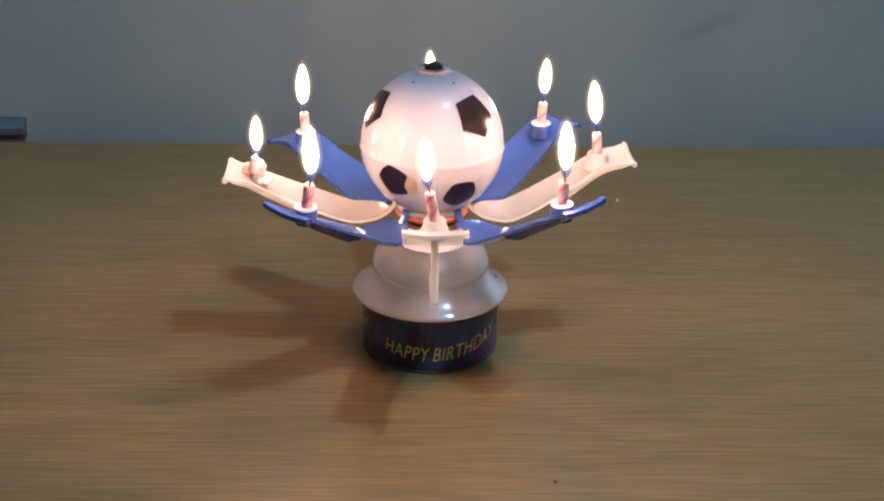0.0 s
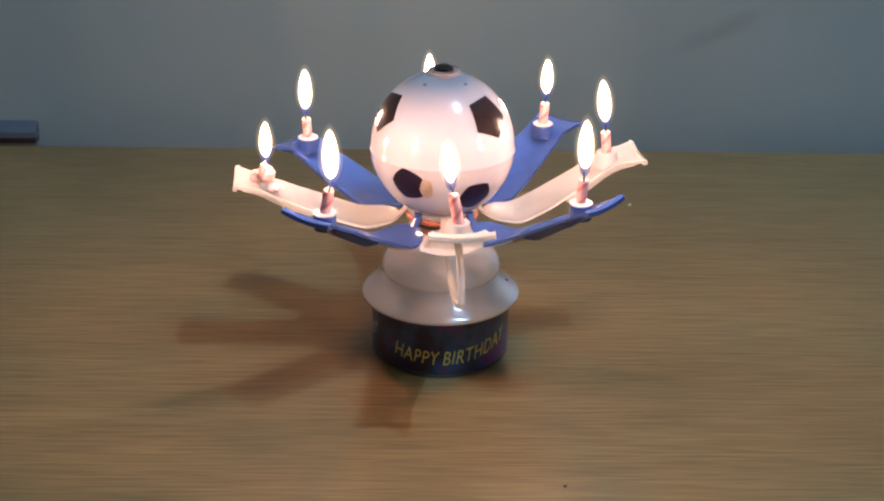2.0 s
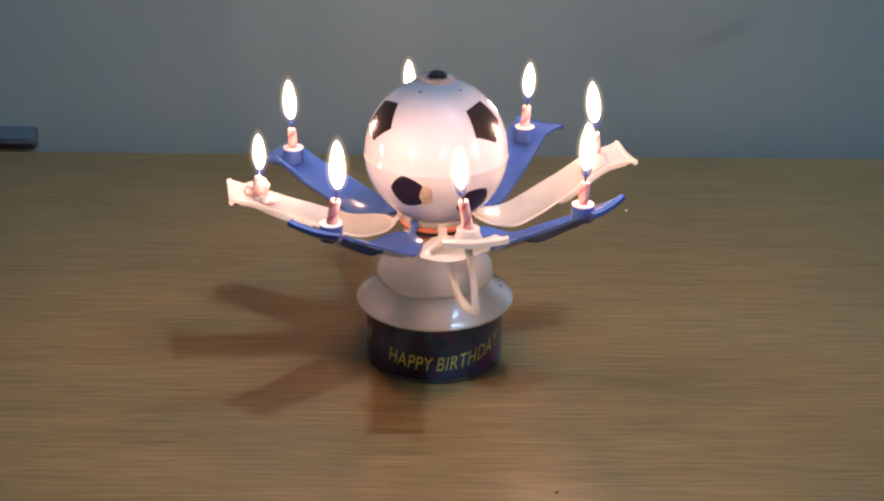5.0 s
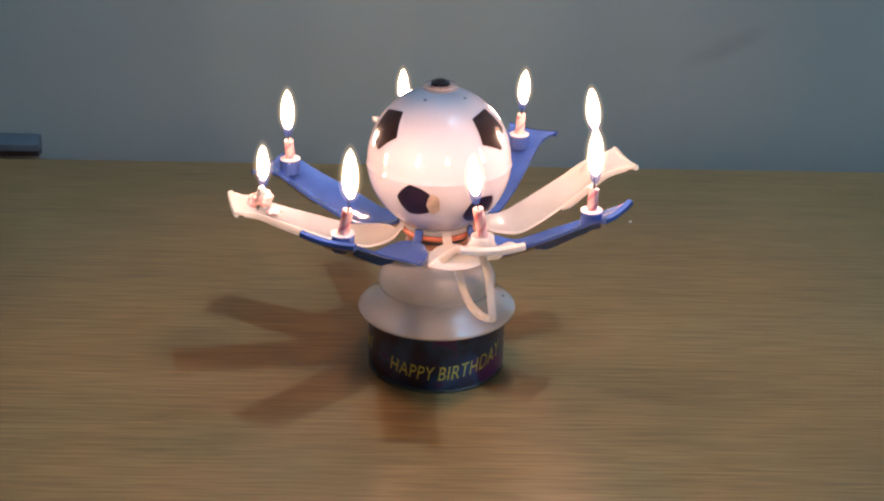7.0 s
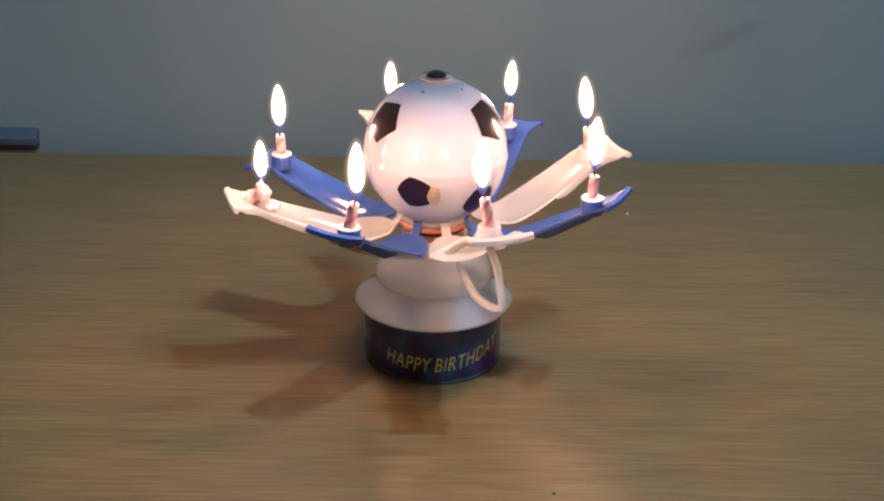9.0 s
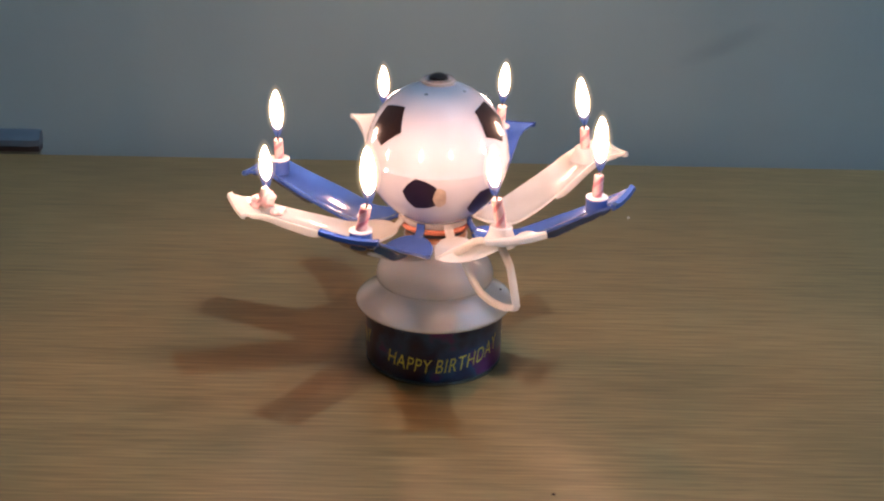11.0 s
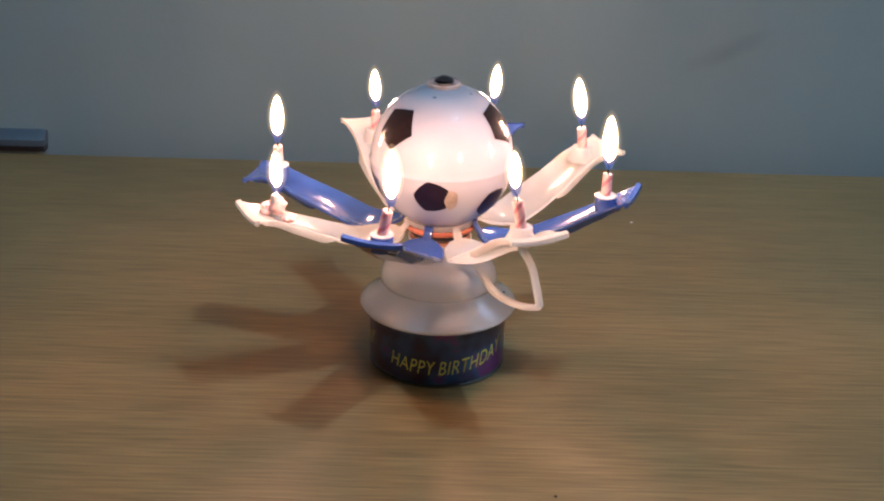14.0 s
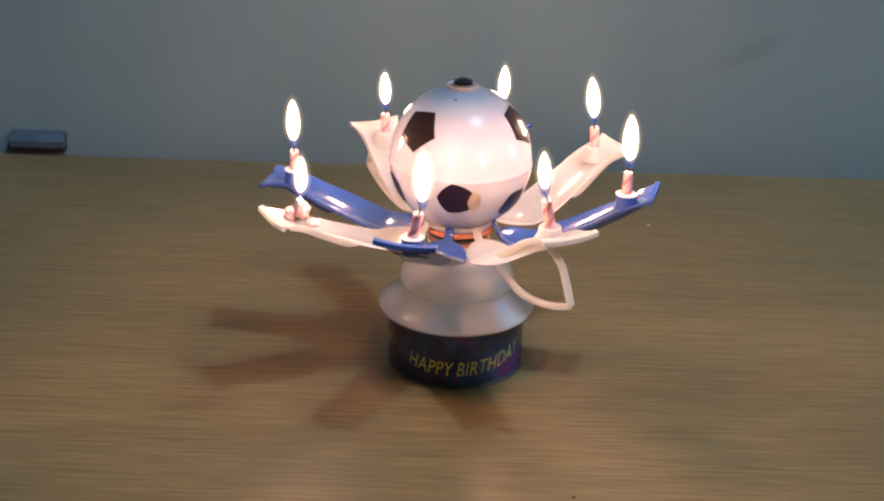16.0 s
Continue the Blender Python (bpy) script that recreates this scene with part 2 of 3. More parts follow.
def room():
    top = thing("table", "light brown oak veneer table top with fine straight grain", "table", at=ROOM)
    part("tabletop", box(1.8, 1.0, 0.028, (0, -0.5, -0.014), 0.0015), WOOD, top)
    for x in (-0.82, 0.82):
        for y in (-0.92, -0.08):
            part("leg", box(0.06, 0.06, 0.722, (x, y, -0.389), 0.003), WOOD, top)
    wall = thing("wall_north", "grey-blue painted wall with faint scuffs", "wall", kind="structure", at=ROOM)
    part("wall_face", box(4.2, 0.12, 2.5, (0, 0.066 + WALL_GAP, 0.5)), WALL, wall)
    sc = part("scuff", box(0.07, 0.0004, 0.018), SCUFF, wall, "faint dark rub mark")
    sc.matrix_basis = pose(0.170, WALL_GAP + 0.0055, 0.073, 0, -25, 0)
    for nm, sx, sy, x, y in (("wall_south", 4.2, 0.12, 0, -3.2), ("wall_east", 0.12, 3.3, 2.1, -1.55), ("wall_west", 0.12, 3.3, -2.1, -1.55)):
        w = thing(nm, "plain light painted wall", "wall", kind="structure", at=ROOM)
        part("wall_face", box(sx, sy, 2.5, (x, y, 0.5)), LIGHTWALL, w)
    c = tagged(new("ceiling", finish(box(4.4, 3.6, 0.1, (0, -1.55, 1.8)), "ceiling", CEIL)), "plain white ceiling", "ceiling", kind="structure")
    c.matrix_basis = ROOM
    f = tagged(new("floor", finish(box(4.4, 3.6, 0.1, (0, -1.55, -0.8)), "floor", FLOOR)), "brown laminate floor", "floor", kind="structure")
    f.matrix_basis = ROOM
    # ceiling lamp with two bulbs
    lamp = thing("ceiling_lamp", "ceiling lamp with two round cool white bulbs", "lamp", at=pose(LAMP_AT[0], LAMP_AT[1], 0, 0, 0, -24))
    part("ceiling_plate", lathe([(0, 1.748), (0.10, 1.748), (0.10, 1.735), (0.06, 1.725), (0, 1.725)], 40), GREY, lamp)
    part("bar", box(0.34, 0.03, 0.02, (0, 0, 1.725), 0.004), GREY, lamp)
    for dx, br in ((-0.13, 0.0178), (0.13, 0.0105)):
        part("bulb", blob(br, br, br * 1.2, (dx, 0, 1.69 - br * 1.15), 3, 0.0), BULB, lamp)
        bm = lathe([(0, 1.73), (0.018, 1.73), (0.018, 1.69), (0, 1.69)], 24)
        bmesh.ops.translate(bm, verts=bm.verts, vec=(dx, 0, 0))
        part("socket", bm, GREY, lamp)


def wall_fitting():
    """Low grey fitting at the foot of the wall, behind the table's edge."""
    t = thing("cable_cover", "grey plastic cable cover low on the wall behind the table", "cable cover", at=ROOM @ pose(-0.2720, WALL_GAP + 0.0058, -0.0022))
    bm = bmesh.new()
    w, d, h = 0.0335, 0.010, 0.0125
    prof = [(0, 0.004), (-d, 0.004), (-d, 0.008), (-d * 0.45, h), (0, h)]
    rows = []
    for x, k in ((-w / 2, 1.0), (w / 2 - 0.004, 1.0), (w / 2, 0.82)):
        rows.append([bm.verts.new((x, y * k, z if z < 0.01 else 0.004 + (z - 0.004) * (1.0 if k == 1 else 0.93))) for y, z in prof])
    for a, b in zip(rows, rows[1:]):
        for i in range(len(prof)):
            j = (i + 1) % len(prof)
            bm.faces.new((a[i], a[j], b[j], b[i]))
    bm.faces.new(rows[0])
    bm.faces.new(rows[-1][::-1])
    part("cover", bm, GREY, t)
    part("foot", box(w - 0.001, d - 0.002, 0.004, (0, -d / 2 + 0.001, 0.002)), GREYD, t, "dark rubber foot strip")


def crumb():
    t = tagged(new("crumb", finish(blob(0.0006, 0.0005, 0.0004, (0, 0, 0.0003), 6, 0.6), "crumb", CRUMB)), "tiny dark brown crumb on the table", "crumb")
    t.location = (0.0481, -0.1100, 0.0)
    t = tagged(new("crumb", finish(blob(0.0008, 0.0006, 0.0005, (0, 0, 0.0004), 3, 0.6), "crumb", WAXW)), "tiny white wax crumb on the table", "crumb")
    t.location = (0.1050, 0.1705, 0.0)


LAMP_AT = (0.65, -0.41)
WALL_GAP = 0.012
room()
wall_fitting()
crumb()

# ---- the rotating candle holder ----
toy = thing("birthday_candle_holder", "rotating candle holder with soccer ball and blue and white petals", "candle holder")
BASE_R = 0.030
BALL_Z, BALL_R = 0.0958, 0.0302
DOME = 1.03              # the upper half is a little taller than a half sphere


def base_parts():
    part("foot_rim", lathe([(0, 0.0), (0.0286, 0.0), (0.0299, 0.0005), (0.0300, 0.0014), (0.0294, 0.0018), (0, 0.0018)], 96), CLEAR, toy, "clear plastic foot rim")
    drum = part("drum", lathe([(0, 0.0012), (BASE_R - 0.0012, 0.0012), (BASE_R - 0.0002, 0.0022), (BASE_R, 0.0035), (BASE_R, 0.0268), (0, 0.0268)], 128), LABEL, toy, "drum wrapped in a dark blue and violet printed label")
    skirt = [(0, 0.0277), (0.0280, 0.0277), (0.0288, 0.0269), (0.0330, 0.0270), (0.0341, 0.0276), (0.0344, 0.0285), (0.0338, 0.0293), (0.0317, 0.0305), (0.0290, 0.0324), (0.0266, 0.0346), (0.0250, 0.0366),
             (0.0243, 0.0377), (0.0244, 0.0381), (0.0251, 0.0385), (0.0255, 0.0393), (0.0256, 0.0408), (0.0253, 0.0428), (0.0246, 0.0448), (0.0233, 0.0467), (0.0213, 0.0483), (0.0188, 0.0495),
             (0.0160, 0.0505), (0.0146, 0.0525), (0.0140, 0.0560), (0.0138, 0.0592), (0, 0.0592)]
    part("skirt", lathe(skirt, 128), FROST, toy, "stepped frosted plastic skirt")
    # unseen white disc, added to throw light back up into the skirt
    part("skirt_reflector", lathe([(0, 0.0268), (0.0278, 0.0268), (0.0279, 0.0275), (0, 0.0275)], 64), CEIL, toy, "white reflector disc added under the skirt")
    bm = blob(0.0006, 0.0006, 0.0004, (0.0288, 0.0008, 0.0327), 5, 0.3)
    part("speck", bm, DARK, toy, "small dark speck")
    return drum


def letters(drum):
    def bent(text, start, end, z0, z1, height):
        cu = bpy.data.curves.new("words", "FONT")
        cu.body = text
        cu.size = 1
        cu.offset = -0.004
        cu.space_character = 1.08
        cu.space_word = 0.7
        cu.shear = 0.22
        ob = bpy.data.objects.new("words", cu)
        me = bpy.data.meshes.new_from_object(ob)
        bm = bmesh.new()
        bm.from_mesh(me)
        bmesh.ops.subdivide_edges(bm, edges=bm.edges[:], cuts=1)
        bmesh.ops.triangulate(bm, faces=bm.faces[:])
        xs = [v.co.x for v in bm.verts]
        x0, x1 = min(xs), max(xs)
        y1 = max(v.co.y for v in bm.verts)
        for v in bm.verts:
            u = (v.co.x - x0) / (x1 - x0)
            a = radians(start + (end - start) * u)
            z = z0 + (z1 - z0) * u + 0.0150 * u * (u - 1) + v.co.y / y1 * height
            r = BASE_R + 0.00018
            v.co = Vector((r * math.sin(a), -r * math.cos(a), z))
        bpy.data.objects.remove(ob)
        part("lettering", bm, YELLOW, drum, "yellow words HAPPY BIRTHDAY", smooth=False)
    for k in (-1, 0, 1):
        bent("HAPPY BIRTHDAY", TEXT[0] + 128 * k, TEXT[1] + 128 * k, TEXT[2], TEXT[3], TEXT[4])


TEXT = (-39, 65, 0.0088, 0.0124, 0.0064)
letters(base_parts())


def hub():
    part("neck", lathe([(0, 0.0585), (0.0135, 0.0585), (0.0130, 0.0605), (0.0118, 0.0612), (0.0118, 0.0640), (0, 0.0640)], 64), COPPER, toy, "coppery contact neck")
    part("neck_coil", lathe([(0.0128 + 0.0006 * math.cos(a * math.pi / 4), 0.0622 + 0.0006 * math.sin(a * math.pi / 4)) for a in range(8)], 64, True), DARK, toy)
    ring = part("ring", lathe([(0.0100, 0.0640), (0.0150, 0.0640), (0.0155, 0.0645), (0.0155, 0.0655), (0.0150, 0.0660), (0.0100, 0.0660)], 72, True), RED, toy, "orange-red ring under the ball")
    seat = part("ball_seat", lathe([(0, 0.0660), (0.0140, 0.0660), (0.0150, 0.0668), (0.0148, 0.0685), (0, 0.0690)], 72), WHITE, toy)
    return [ring, seat]


def spherical(az, lat, r):
    a, b = radians(az), radians(lat)
    return Vector((r * math.cos(b) * math.sin(a), -r * math.cos(b) * math.cos(a), r * math.sin(b)))


def patch(az, lat, corner, sides, turn, r, round_=0.0, sx=1.0):
    """A printed polygon on the ball, corner: its angular radius in degrees."""
    n = spherical(az, lat, 1)
    east = Vector((0, 0, 1)).cross(n).normalized()
    north = n.cross(east)
    bm = bmesh.new()
    rings = []
    steps, per = 7, 6
    outline = []
    for s in range(sides):
        a0, a1 = radians(turn + 360 / sides * s), radians(turn + 360 / sides * (s + 1))
        p0 = Vector((math.cos(a0), math.sin(a0)))
        p1 = Vector((math.cos(a1), math.sin(a1)))
        for k in range(per):
            p = p0.lerp(p1, k / per)
            c = p.normalized() * (1 - 0.14)
            p = p.lerp(c, round_)
            outline.append(Vector((p.x * sx, p.y)))
    for s in range(1, steps + 1):
        ring = []
        for p in outline:
            d = radians(corner) * p.length * s / steps
            q = p.normalized()
            ring.append(bm.verts.new((n * math.cos(d) + (east * q.x + north * q.y) * math.sin(d)) * r))
        rings.append(ring)
    c = bm.verts.new(n * r)
    m = len(outline)
    for i in range(m):
        bm.faces.new((c, rings[0][i], rings[0][(i + 1) % m]))
    for a, b in zip(rings, rings[1:]):
        for i in range(m):
            bm.faces.new((a[i], b[i], b[(i + 1) % m], a[(i + 1) % m]))
    for v in bm.verts:
        if v.co.z > 0:
            v.co.z *= DOME
    return bm


def ball():
    prof = []
    for i in range(49):
        lat = -90 + 180 * i / 48
        r = BALL_R + (0.00025 if lat < -3 else 0)
        prof.append((max(0.0, r * math.cos(radians(lat))), r * math.sin(radians(lat)) * (DOME if lat > 0 else 1)))
        if i == 23:
            for k in (-2.2, -1.9, -1.5):
                rr = BALL_R + (0.00045 if k > -2.3 else 0)
                prof.append((rr * math.cos(radians(k)), rr * math.sin(radians(k))))
    prof[0] = (0, prof[0][1])
    prof[-1] = (0, prof[-1][1])
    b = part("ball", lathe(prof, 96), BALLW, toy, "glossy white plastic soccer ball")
    b.location = (0, 0, BALL_Z)
    for az, lat, turn in ((-74, 34, -79), (44.5, 35, -81), (165, 34, -80)):
        part("pentagon", patch(az, lat, 18.3, 5, turn, BALL_R + 0.00022), BLACK, b, "black printed pentagon")
    for az, lat, turn in ((-32, -16.5, 175), (26, -28, 197), (100, -22, 180), (170, -20, 180), (-100, -22, 180)):
        part("pentagon", patch(az, lat, 15.8, 5, turn, BALL_R + 0.00045, 0.55), NAVY, b, "dark violet printed pentagon")
    part("worn_spot", patch(-16.5, -18, 10.5, 5, 40, BALL_R + 0.0006, 0.5, 0.55), TAN, b, "worn tan patch of the print")
    for az in (-43, 44, 134, -136):
        bm = bmesh.new()
        bmesh.ops.create_icosphere(bm, subdivisions=2, radius=0.0008)
        m = spherical(az, 66.5, BALL_R - 0.0001)
        m.z *= DOME
        q = m.to_track_quat("Z", "Y").to_matrix().to_4x4()
        bmesh.ops.transform(bm, matrix=Matrix.Translation(m) @ q @ Matrix.Diagonal((1.2, 1, 0.35, 1)), verts=bm.verts)
        part("vent_hole", bm, GREY, b, "small vent hole")
    z = BALL_R * DOME
    part("cap_ring", lathe([(0.0040, z - 0.0006), (0.0068, z - 0.0010), (0.0070, z + 0.0003), (0.0062, z + 0.0015), (0.0046, z + 0.0012), (0.0040, z + 0.0004)], 48, True), CLEAR, b, "clear plastic cap ring")
    part("cap", lathe([(0, z + 0.0034), (0.0020, z + 0.0032), (0.0038, z + 0.0021), (0.0042, z + 0.0002), (0.0042, z - 0.0005), (0, z - 0.0005)], 40), BLACK, b, "black knob on the cap")
    return b


# azimuth, rim radius, rim height, kind, has loop, sag of the root, longer tip, higher tip
PETALS = (
    (1.1, 0.0709, 0.0903, "white", True, 0.0012, 0.0, 0.0),
    (45.4, 0.0715, 0.0885, "blue", False, 0.0008, -0.003, 0.002),
    (93.0, 0.0705, 0.0905, "white", False, -0.0008, 0.0, -0.001),
    (137.2, 0.0735, 0.0857, "blue", False, 0.0, 0.0, -0.001),
    (181.0, 0.0730, 0.0858, "white", True, 0.0, -0.002, 0.0012),
    (-128.0, 0.0732, 0.0832, "blue", False, 0.0, -0.003, -0.004),
    (-88.0, 0.0738, 0.0835, "white", False, -0.0008, -0.0020, -0.0010),
    (-42.5, 0.0720, 0.0868, "blue", False, 0.0010, -0.004, 0.001),
)
PROFILE = ((0.0176, 0.0650), (0.0198, 0.0638), (0.0240, 0.0622), (0.0330, 0.0612), (0.0430, 0.0652), (0.0520, 0.0698), (0.0610, 0.0748), (0.0700, 0.0806), (0.0770, 0.0846), (0.0820, 0.0866), (0.0868, 0.0876))
HALF_W = ((0.0, 0.0105), (0.22, 0.0105), (0.30, 0.0117), (0.38, 0.0121), (0.46, 0.0120), (0.56, 0.0113), (0.66, 0.0104), (0.76, 0.0096), (0.88, 0.0102), (0.96, 0.0117), (1.0, 0.0123))


def half_width(u, r=1.0):
    """Half the petal's width: a round end at the hub, a waist at the cup, a flared tip."""
    if r < 0.0285:
        return max(0.0018, math.sqrt(max(0.0, 0.0105 ** 2 - (0.0285 - r) ** 2)))
    for (a, x), (b, y) in zip(HALF_W, HALF_W[1:]):
        if u <= b:
            t = (u - a) / (b - a)
            return x + (y - x) * t
    return HALF_W[-1][1]


def crown(u):
    """How far the petal's edges stand above its middle."""
    return max(0.0028 * math.sin(math.pi * min(1, u * 1.05)) ** 0.8, 0.0012 * u ** 3)


def petal(az, rr, rz, colour, loop, sag, longer, higher):
    main = WHITE if colour == "white" else BLUE
    kr, dz = rr / 0.0725, rz - 0.0880
    line = []
    for p in smooth_line([(r, z, 0) for r, z in PROFILE], 44):
        end = min(1, max(0, (p.x - 0.074) / 0.0128))
        root = math.exp(-((p.x - 0.029) / 0.011) ** 2)
        r = 0.0145 + (p.x - 0.0145) * (rr - 0.0145) / 0.058 + longer * end
        line.append(Vector((0, -r, p.y + dz * min(1, max(0, (p.x - 0.03) / 0.04)) ** 1.5 - sag * root + higher * end)))
    bm = bmesh.new()
    across = 10
    top, bot = [], []
    th = 0.0011
    for i, p in enumerate(line):
        u = i / (len(line) - 1)
        d = (line[min(i + 1, len(line) - 1)] - line[max(i - 1, 0)]).normalized()
        nrm = Vector((1, 0, 0)).cross(d)
        if nrm.z < 0:
            nrm.negate()
        w = half_width(u, abs(p.y))
        cup = crown(u)
        rt, rb = [], []
        for k in range(across + 1):
            s = k / across * 2 - 1
            q = p + Vector((s * w, 0, 0)) + nrm * (cup * s * s)
            rt.append(bm.verts.new(q))
            rb.append(bm.verts.new(q - nrm * th))
        top.append(rt)
        bot.append(rb)
    for i in range(len(line) - 1):
        for k in range(across):
            bm.faces.new((top[i][k], top[i][k + 1], top[i + 1][k + 1], top[i + 1][k]))
            bm.faces.new((bot[i][k], bot[i + 1][k], bot[i + 1][k + 1], bot[i][k + 1]))
        for k in (0, across):
            bm.faces.new((top[i][k], top[i + 1][k], bot[i + 1][k], bot[i][k]))
    for i in (0, -1):
        for k in range(across):
            bm.faces.new((top[i][k], top[i][k + 1], bot[i][k + 1], bot[i][k]))
    p = part("petal", bm, main, toy, "ivory white plastic petal" if colour == "white" else "glossy blue plastic petal")
    # curled lip along the tip
    tip = line[-1]
    lip = [tip + Vector((x, 0.0004, -0.0005 + 0.0012 * (x / 0.0123) ** 2)) for x in np.linspace(-0.0123, 0.0123, 13)]
    bm = bmesh.new()
    rows = []
    for q in lip:
        q = Vector(q)
        rows.append([bm.verts.new(q + Vector((0, dy, dz_))) for dy, dz_ in ((0.0008, 0.0010), (-0.0012, 0.0006), (-0.0016, -0.0008), (-0.0010, -0.0015), (0.0002, -0.0017), (0.0004, -0.0006))])
    for a, b in zip(rows, rows[1:]):
        for k in range(6):
            bm.faces.new((a[k], a[(k + 1) % 6], b[(k + 1) % 6], b[k]))
    bm.faces.new(rows[0])
    bm.faces.new(rows[-1][::-1])
    part("tip_lip", bm, main, p)
    # side walls that hang from both edges between the bowl and the tip
    deep, inset = (0.0030, 0.0) if colour == "white" else (0.0044, 0.0042)
    lo, hi = 22, 42
    for side in (-1, 1):
        bm = bmesh.new()
        rows = []
        for i in range(lo, hi + 1):
            c = line[i]
            u = i / (len(line) - 1)
            k = (i - lo) / (hi - lo)
            w = half_width(u)
            ease = min(1.0, (1 - k) * 4, k * 6 + 0.35)
            zt = c.z + crown(u) - 0.0003
            zb = zt - 0.0006 - deep * (1 - 0.6 * k) * ease
            x0, x1 = side * w, side * (w - 0.0009)
            lean_in = side * inset * (1 - 0.6 * k) * ease
            rows.append([bm.verts.new(v) for v in ((x0, c.y, zt), (x0 - lean_in, c.y, zb), (x1 - lean_in, c.y, zb), (x1, c.y, zt))])
        for a, b in zip(rows, rows[1:]):
            for k in range(4):
                bm.faces.new((a[k], a[(k + 1) % 4], b[(k + 1) % 4], b[k]))
        bm.faces.new(rows[0])
        bm.faces.new(rows[-1][::-1])
        part("flange", bm, main, p)
    # flat plate that closes the underside from the bowl to the tip
    bm = bmesh.new()
    rows = []
    for i in range(23, 42):
        c = line[i]
        u = i / (len(line) - 1)
        w = half_width(u) - 0.0005
        k = min(1.0, (i - 21) / 2.5, (42 - i) / 3)
        wb = w - inset * (1 - 0.55 * (i - 23) / 19) * k
        row = [bm.verts.new((t * wb, c.y, c.z + crown(u) - 0.0008 - deep * (1 - 0.55 * (i - 23) / 19) * k)) for t in (-1, -0.5, 0, 0.5, 1)]
        row += [bm.verts.new((t * w, c.y, c.z + crown(u) * t * t - 0.0008)) for t in (1, 0.5, 0, -0.5, -1)]
        rows.append(row)
    for a, b in zip(rows, rows[1:]):
        for k in range(10):
            bm.faces.new((a[k], a[(k + 1) % 10], b[(k + 1) % 10], b[k]))
    bm.faces.new(rows[0])
    bm.faces.new(rows[-1][::-1])
    part("under_plate", bm, main, p)
    # stem tab up to the hub
    part("stem", tube(smooth_line([line[2] - Vector((0, 0, 0.0006)), line[0], Vector((0, -0.0160, 0.0668)), Vector((0, -0.0158, 0.0690))], 12), 0.0040, 0.0014), main, p)
    # candle cup
    zc = rz - 0.0062
    skirt_r = 0.0044 if colour == "blue" else 0.0066
    bm = lathe([(0, 0), (skirt_r, 0.0), (0.5 * (skirt_r + 0.0044) - 0.0002 * (skirt_r > 0.005), 0.0022), (0.0044, 0.0042), (0.0044, 0.0058), (0.0041, 0.0062), (0.0024, 0.0060), (0.0022, 0.0030), (0, 0.0030)], 32)
    if az == -88.0:
        # this cup has all but vanished under molten wax
        bmesh.ops.scale(bm, vec=(0.72, 0.72, 0.55), verts=bm.verts)
    bmesh.ops.translate(bm, verts=bm.verts, vec=(0, -rr, zc))
    part("candle_cup", bm, main, p)
    if colour == "blue":
        bm = lathe([(0.0020, 0.0062), (0.0043, 0.0061), (0.0045, 0.0067), (0.0038, 0.0071), (0.0019, 0.0068)], 32, True)
        bmesh.ops.translate(bm, verts=bm.verts, vec=(0, -rr, zc))
        part("wax_rim", bm, WAXW, p, "rim of spilt white wax")
    if loop:
        k = rr / 0.0709
        pts = smooth_line([(0, -0.031 * k, 0.0620), (0, -0.0385 * k, 0.0580), (0, -0.0505 * k, 0.0545), (0, -0.062 * k, 0.0551), (0, -0.076 * k, 0.0585), (0, -0.0868 * k, 0.0630)], 20)
        pts += smooth_line([(0, -0.0880 * k, 0.0645), (0, -0.0840 * k, 0.0720), (0, -0.0800 * k, 0.0778), (0, -0.0715 * k, 0.0815)], 12)
        part("loop", tube(pts, 0.0028, 0.0026), main, p, "ivory plastic loop under the petal")
    return p


movers = hub()
the_ball = ball()
petals = [petal(*row) for row in PETALS]


# ---- candles ----
# visible height above the rim, lean in x and y (degrees), flame height, flame lean
CANDLES = (
    (0.0112, -11, 2, 0.0178, -3),
    (0.0098, 5, 0, 0.0225, -1),
    (0.0090, 0, 6, 0.0212, -7),
    (0.0105, -4, 0, 0.0190, 2),
    (0.0085, 0, 0, 0.0180, -1),
    (0.0095, 5, 0, 0.0210, -1),
    (0.0036, 0, 0, 0.0182, 0),
    (0.0110, 13, 0, 0.0225, -1),
)


def flame_mesh(h, w):
    prof = [(0.0, 0.0)]
    for i in range(1, 24):
        u = i / 24
        r = w * (math.sin(math.pi * u ** 0.90) ** 0.56) * (1 - 0.22 * u)
        prof.append((r, h * u))
    prof.append((0.0, h))
    return lathe(prof, 24)


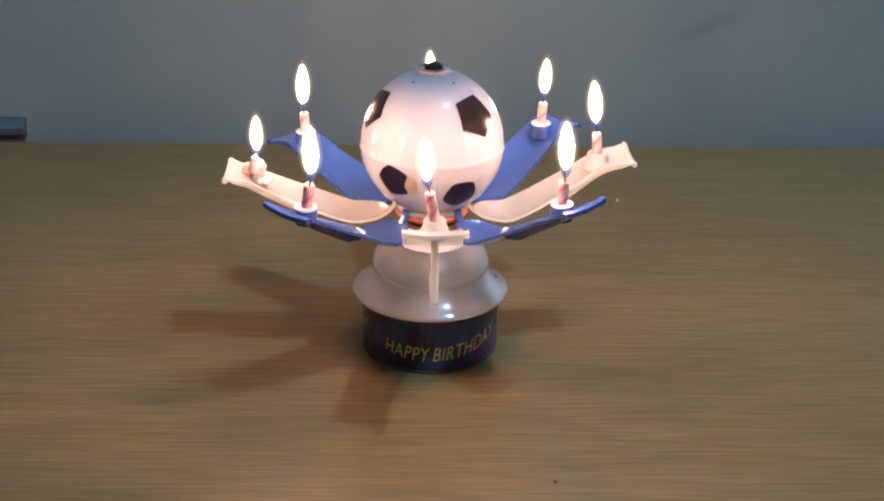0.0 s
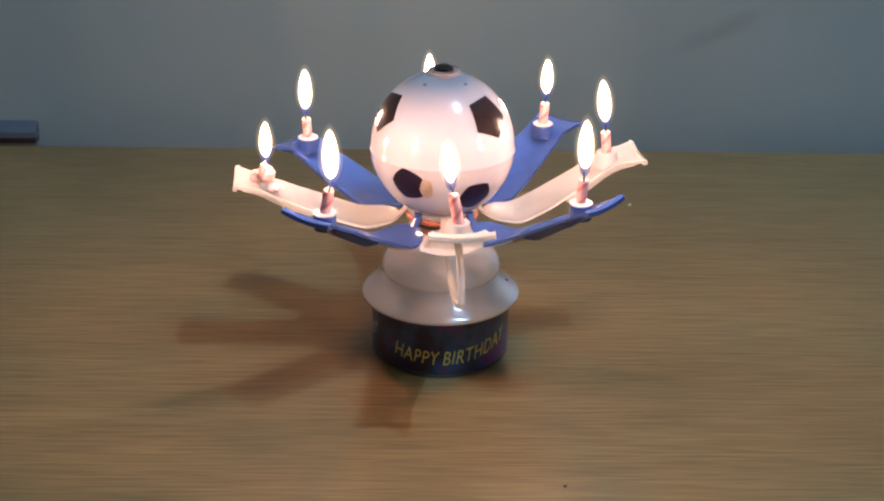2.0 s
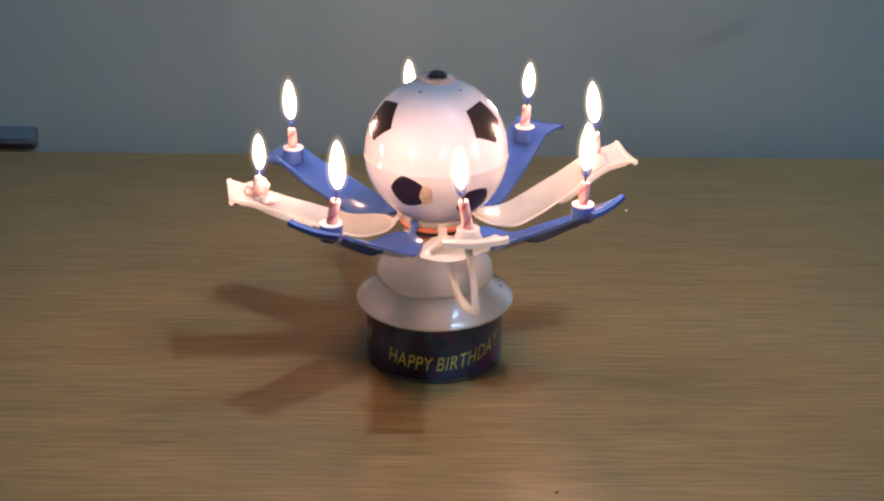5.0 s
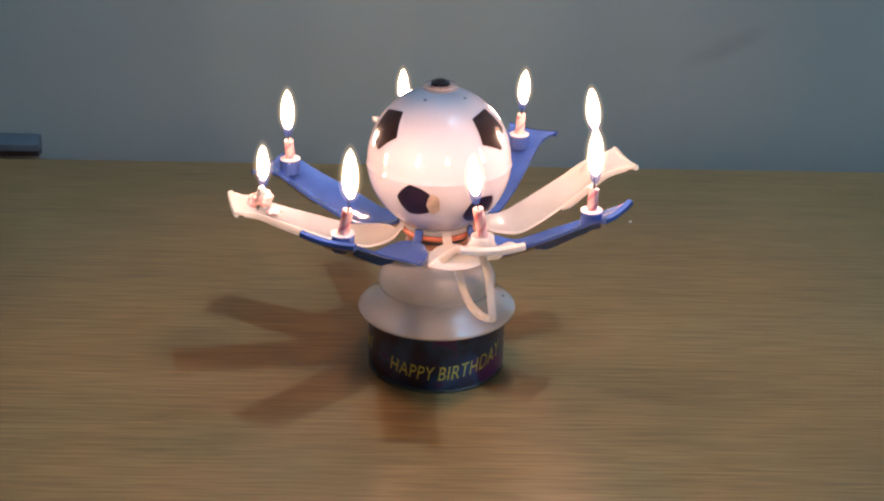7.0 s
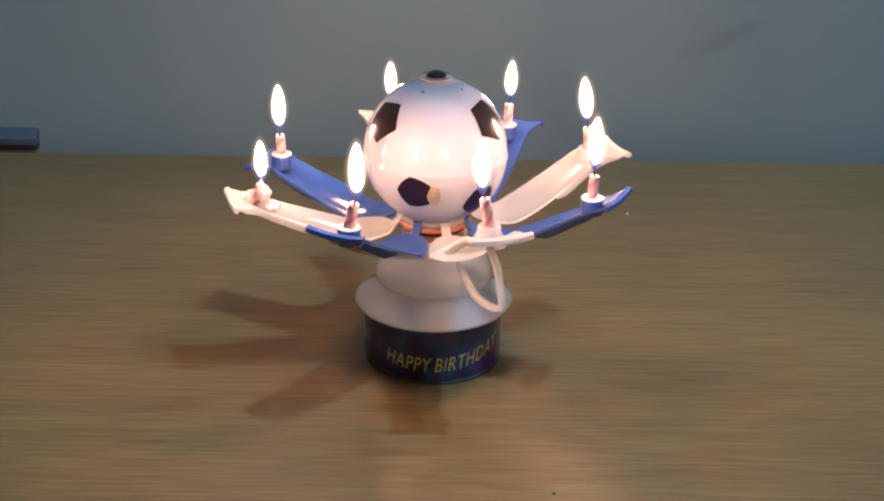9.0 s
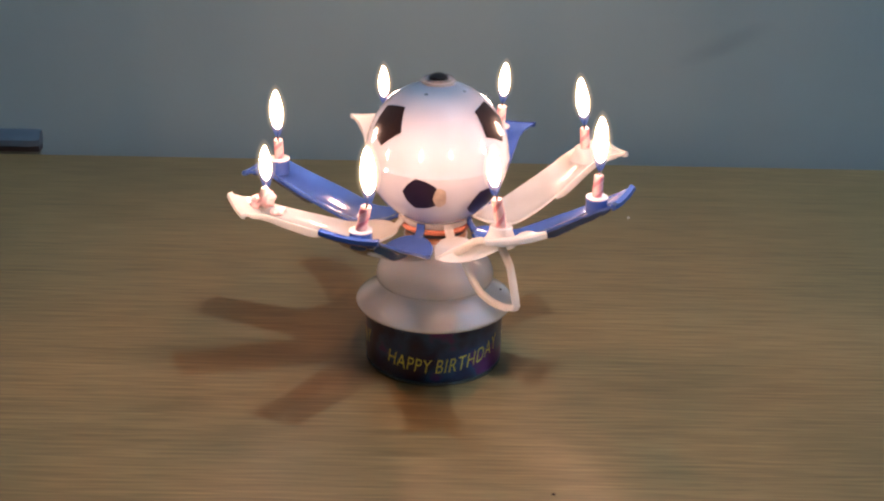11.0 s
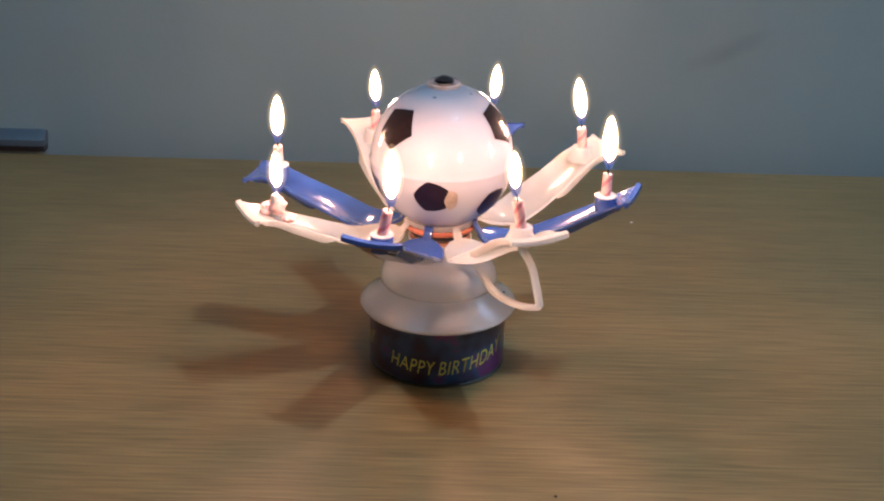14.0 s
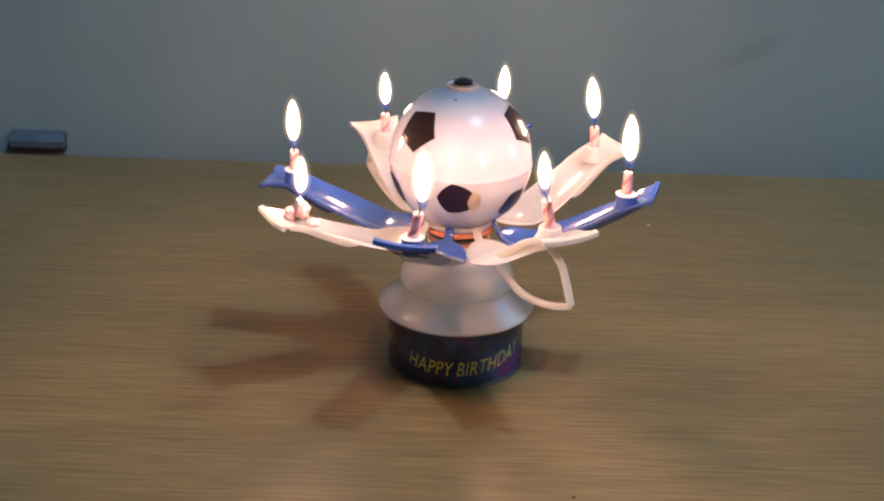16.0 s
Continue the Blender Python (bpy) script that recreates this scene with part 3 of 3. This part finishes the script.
def candle(i):
    az, rr, rz, colour = PETALS[i][:4]
    h, lx, ly, fh, fl = CANDLES[i]
    melted = i == 6
    c = thing("birthday_candle", "melted pink birthday candle slumped in wax on a petal" if melted else "short pink and red striped birthday candle in a " + colour + " cup, burning", "candle", "burning birthday candles")
    lean = pose(0, 0, 0, -ly, lx, 0)
    r, z0 = 0.0020, -0.0028

    def placed(bm):
        bmesh.ops.transform(bm, matrix=lean, verts=bm.verts)
        return bm
    if melted:
        part("stick", placed(blob(0.0036, 0.0034, 0.0036, (0, 0, 0.0004), 7, 0.3)), WAX, c, "melted lump of pinkish wax")
        part("stripe", placed(blob(0.0020, 0.0018, 0.0034, (0.0006, -0.0008, 0.0028), 2, 0.4)), WAXW, c, "slumped white wax")
        part("wax_drip", placed(blob(0.0026, 0.0034, 0.0016, (0.0044, 0.0036, -0.0040), 9, 0.4)), WAX, c, "pink wax drip")
        part("wax_drip", placed(blob(0.0020, 0.0030, 0.0030, (-0.0014, -0.0036, -0.0010), 4, 0.5)), WAX, c, "pink wax drip")
    else:
        part("stick", placed(lathe([(0, z0), (r, z0), (r, h - 0.0008), (r * 0.92, h - 0.0002), (r * 0.6, h - 0.0006), (0, h - 0.0014)], 24)), WAX, c, "pink wax stick")
        for k in range(2):
            bm = bmesh.new()
            rows = []
            n = 26
            for s in range(n + 1):
                u = s / n
                a = math.pi * k + u * 2 * math.pi * (h / 0.0105) * 0.75
                row = []
                for da in (-0.5, -0.17, 0.17, 0.5):
                    row.append(bm.verts.new(((r + 0.00012) * math.cos(a + da), (r + 0.00012) * math.sin(a + da), u * (h - 0.0010))))
                rows.append(row)
            for a, b in zip(rows, rows[1:]):
                for m in range(3):
                    bm.faces.new((a[m], a[m + 1], b[m + 1], b[m]))
            part("stripe", placed(bm), STRIPE, c, "spiral red stripe")
    part("wick", placed(tube(smooth_line([(0, 0, h - 0.002), (0.0001, 0, h + 0.001), (-0.0004, 0.0001, h + 0.0030), (-0.0009, 0, h + 0.0042)], 8), 0.0007, 0.0007, 6)), WICK, c)
    f = part("flame", flame_mesh(fh - 0.0037, 0.0027 * fh / 0.0205), FLAME, c, "bright yellow-white candle flame")
    # nested glow shells imitate the flame's blurred edge and halo
    for k, mat in enumerate(HALOS):
        grow = 0.0008 + 0.0012 * k
        bm = flame_mesh(fh - 0.0037 + 2.2 * grow, 0.0029 * fh / 0.0205 + grow)
        bmesh.ops.translate(bm, verts=bm.verts, vec=(0, 0, -0.8 * grow))
        part("halo_shell", bm, mat, f, "pale glowing shell imitating a soft halo")
    bm = lathe([(0, -0.0034), (0.0010, -0.0031), (0.0017, -0.0018), (0.0022, 0.0002), (0.0026, 0.0022), (0.0021, 0.0026), (0.0012, 0.0012), (0, 0.0006)], 24)
    part("blue_zone", bm, FLAMEB, f, "blue base of the flame")
    tip = lean @ Vector((0, 0, h + 0.0048))
    return c, f, tip


candles = [candle(i) for i in range(8)]


# ---- motion ----
def motions():
    turns = [(t, a) for t, a in TURN]
    for ob in movers:
        walk(ob, [(t, pose(0, 0, 0, 0, 0, a)) for t, a in turns])
    walk(the_ball, [(t, pose(0, 0, BALL_Z, 0, 0, a)) for t, a in turns])
    rng = random.Random(4)
    for i, (az, rr, rz, *_) in enumerate(PETALS):
        walk(petals[i], [(t, pose(0, 0, 0, 0, 0, az + a)) for t, a in turns])
        c, f, tip = candles[i]
        walk(c, [(t, pose(0, 0, 0, 0, 0, az + a) @ pose(0, -rr, rz)) for t, a in turns])
        fl = CANDLES[i][4]
        rows = []
        for k in range(33):
            t = k * 0.5
            a = az + np.interp(t, [x for x, _ in turns], [x for _, x in turns])
            sway = pose(0, 0, 0, rng.uniform(-1.5, 1.5), fl + rng.uniform(-1.5, 1.5), 0)
            rows.append((t, Matrix.Translation(tip) @ pose(0, 0, 0, 0, 0, -a) @ sway))
        walk(f, rows)


motions()
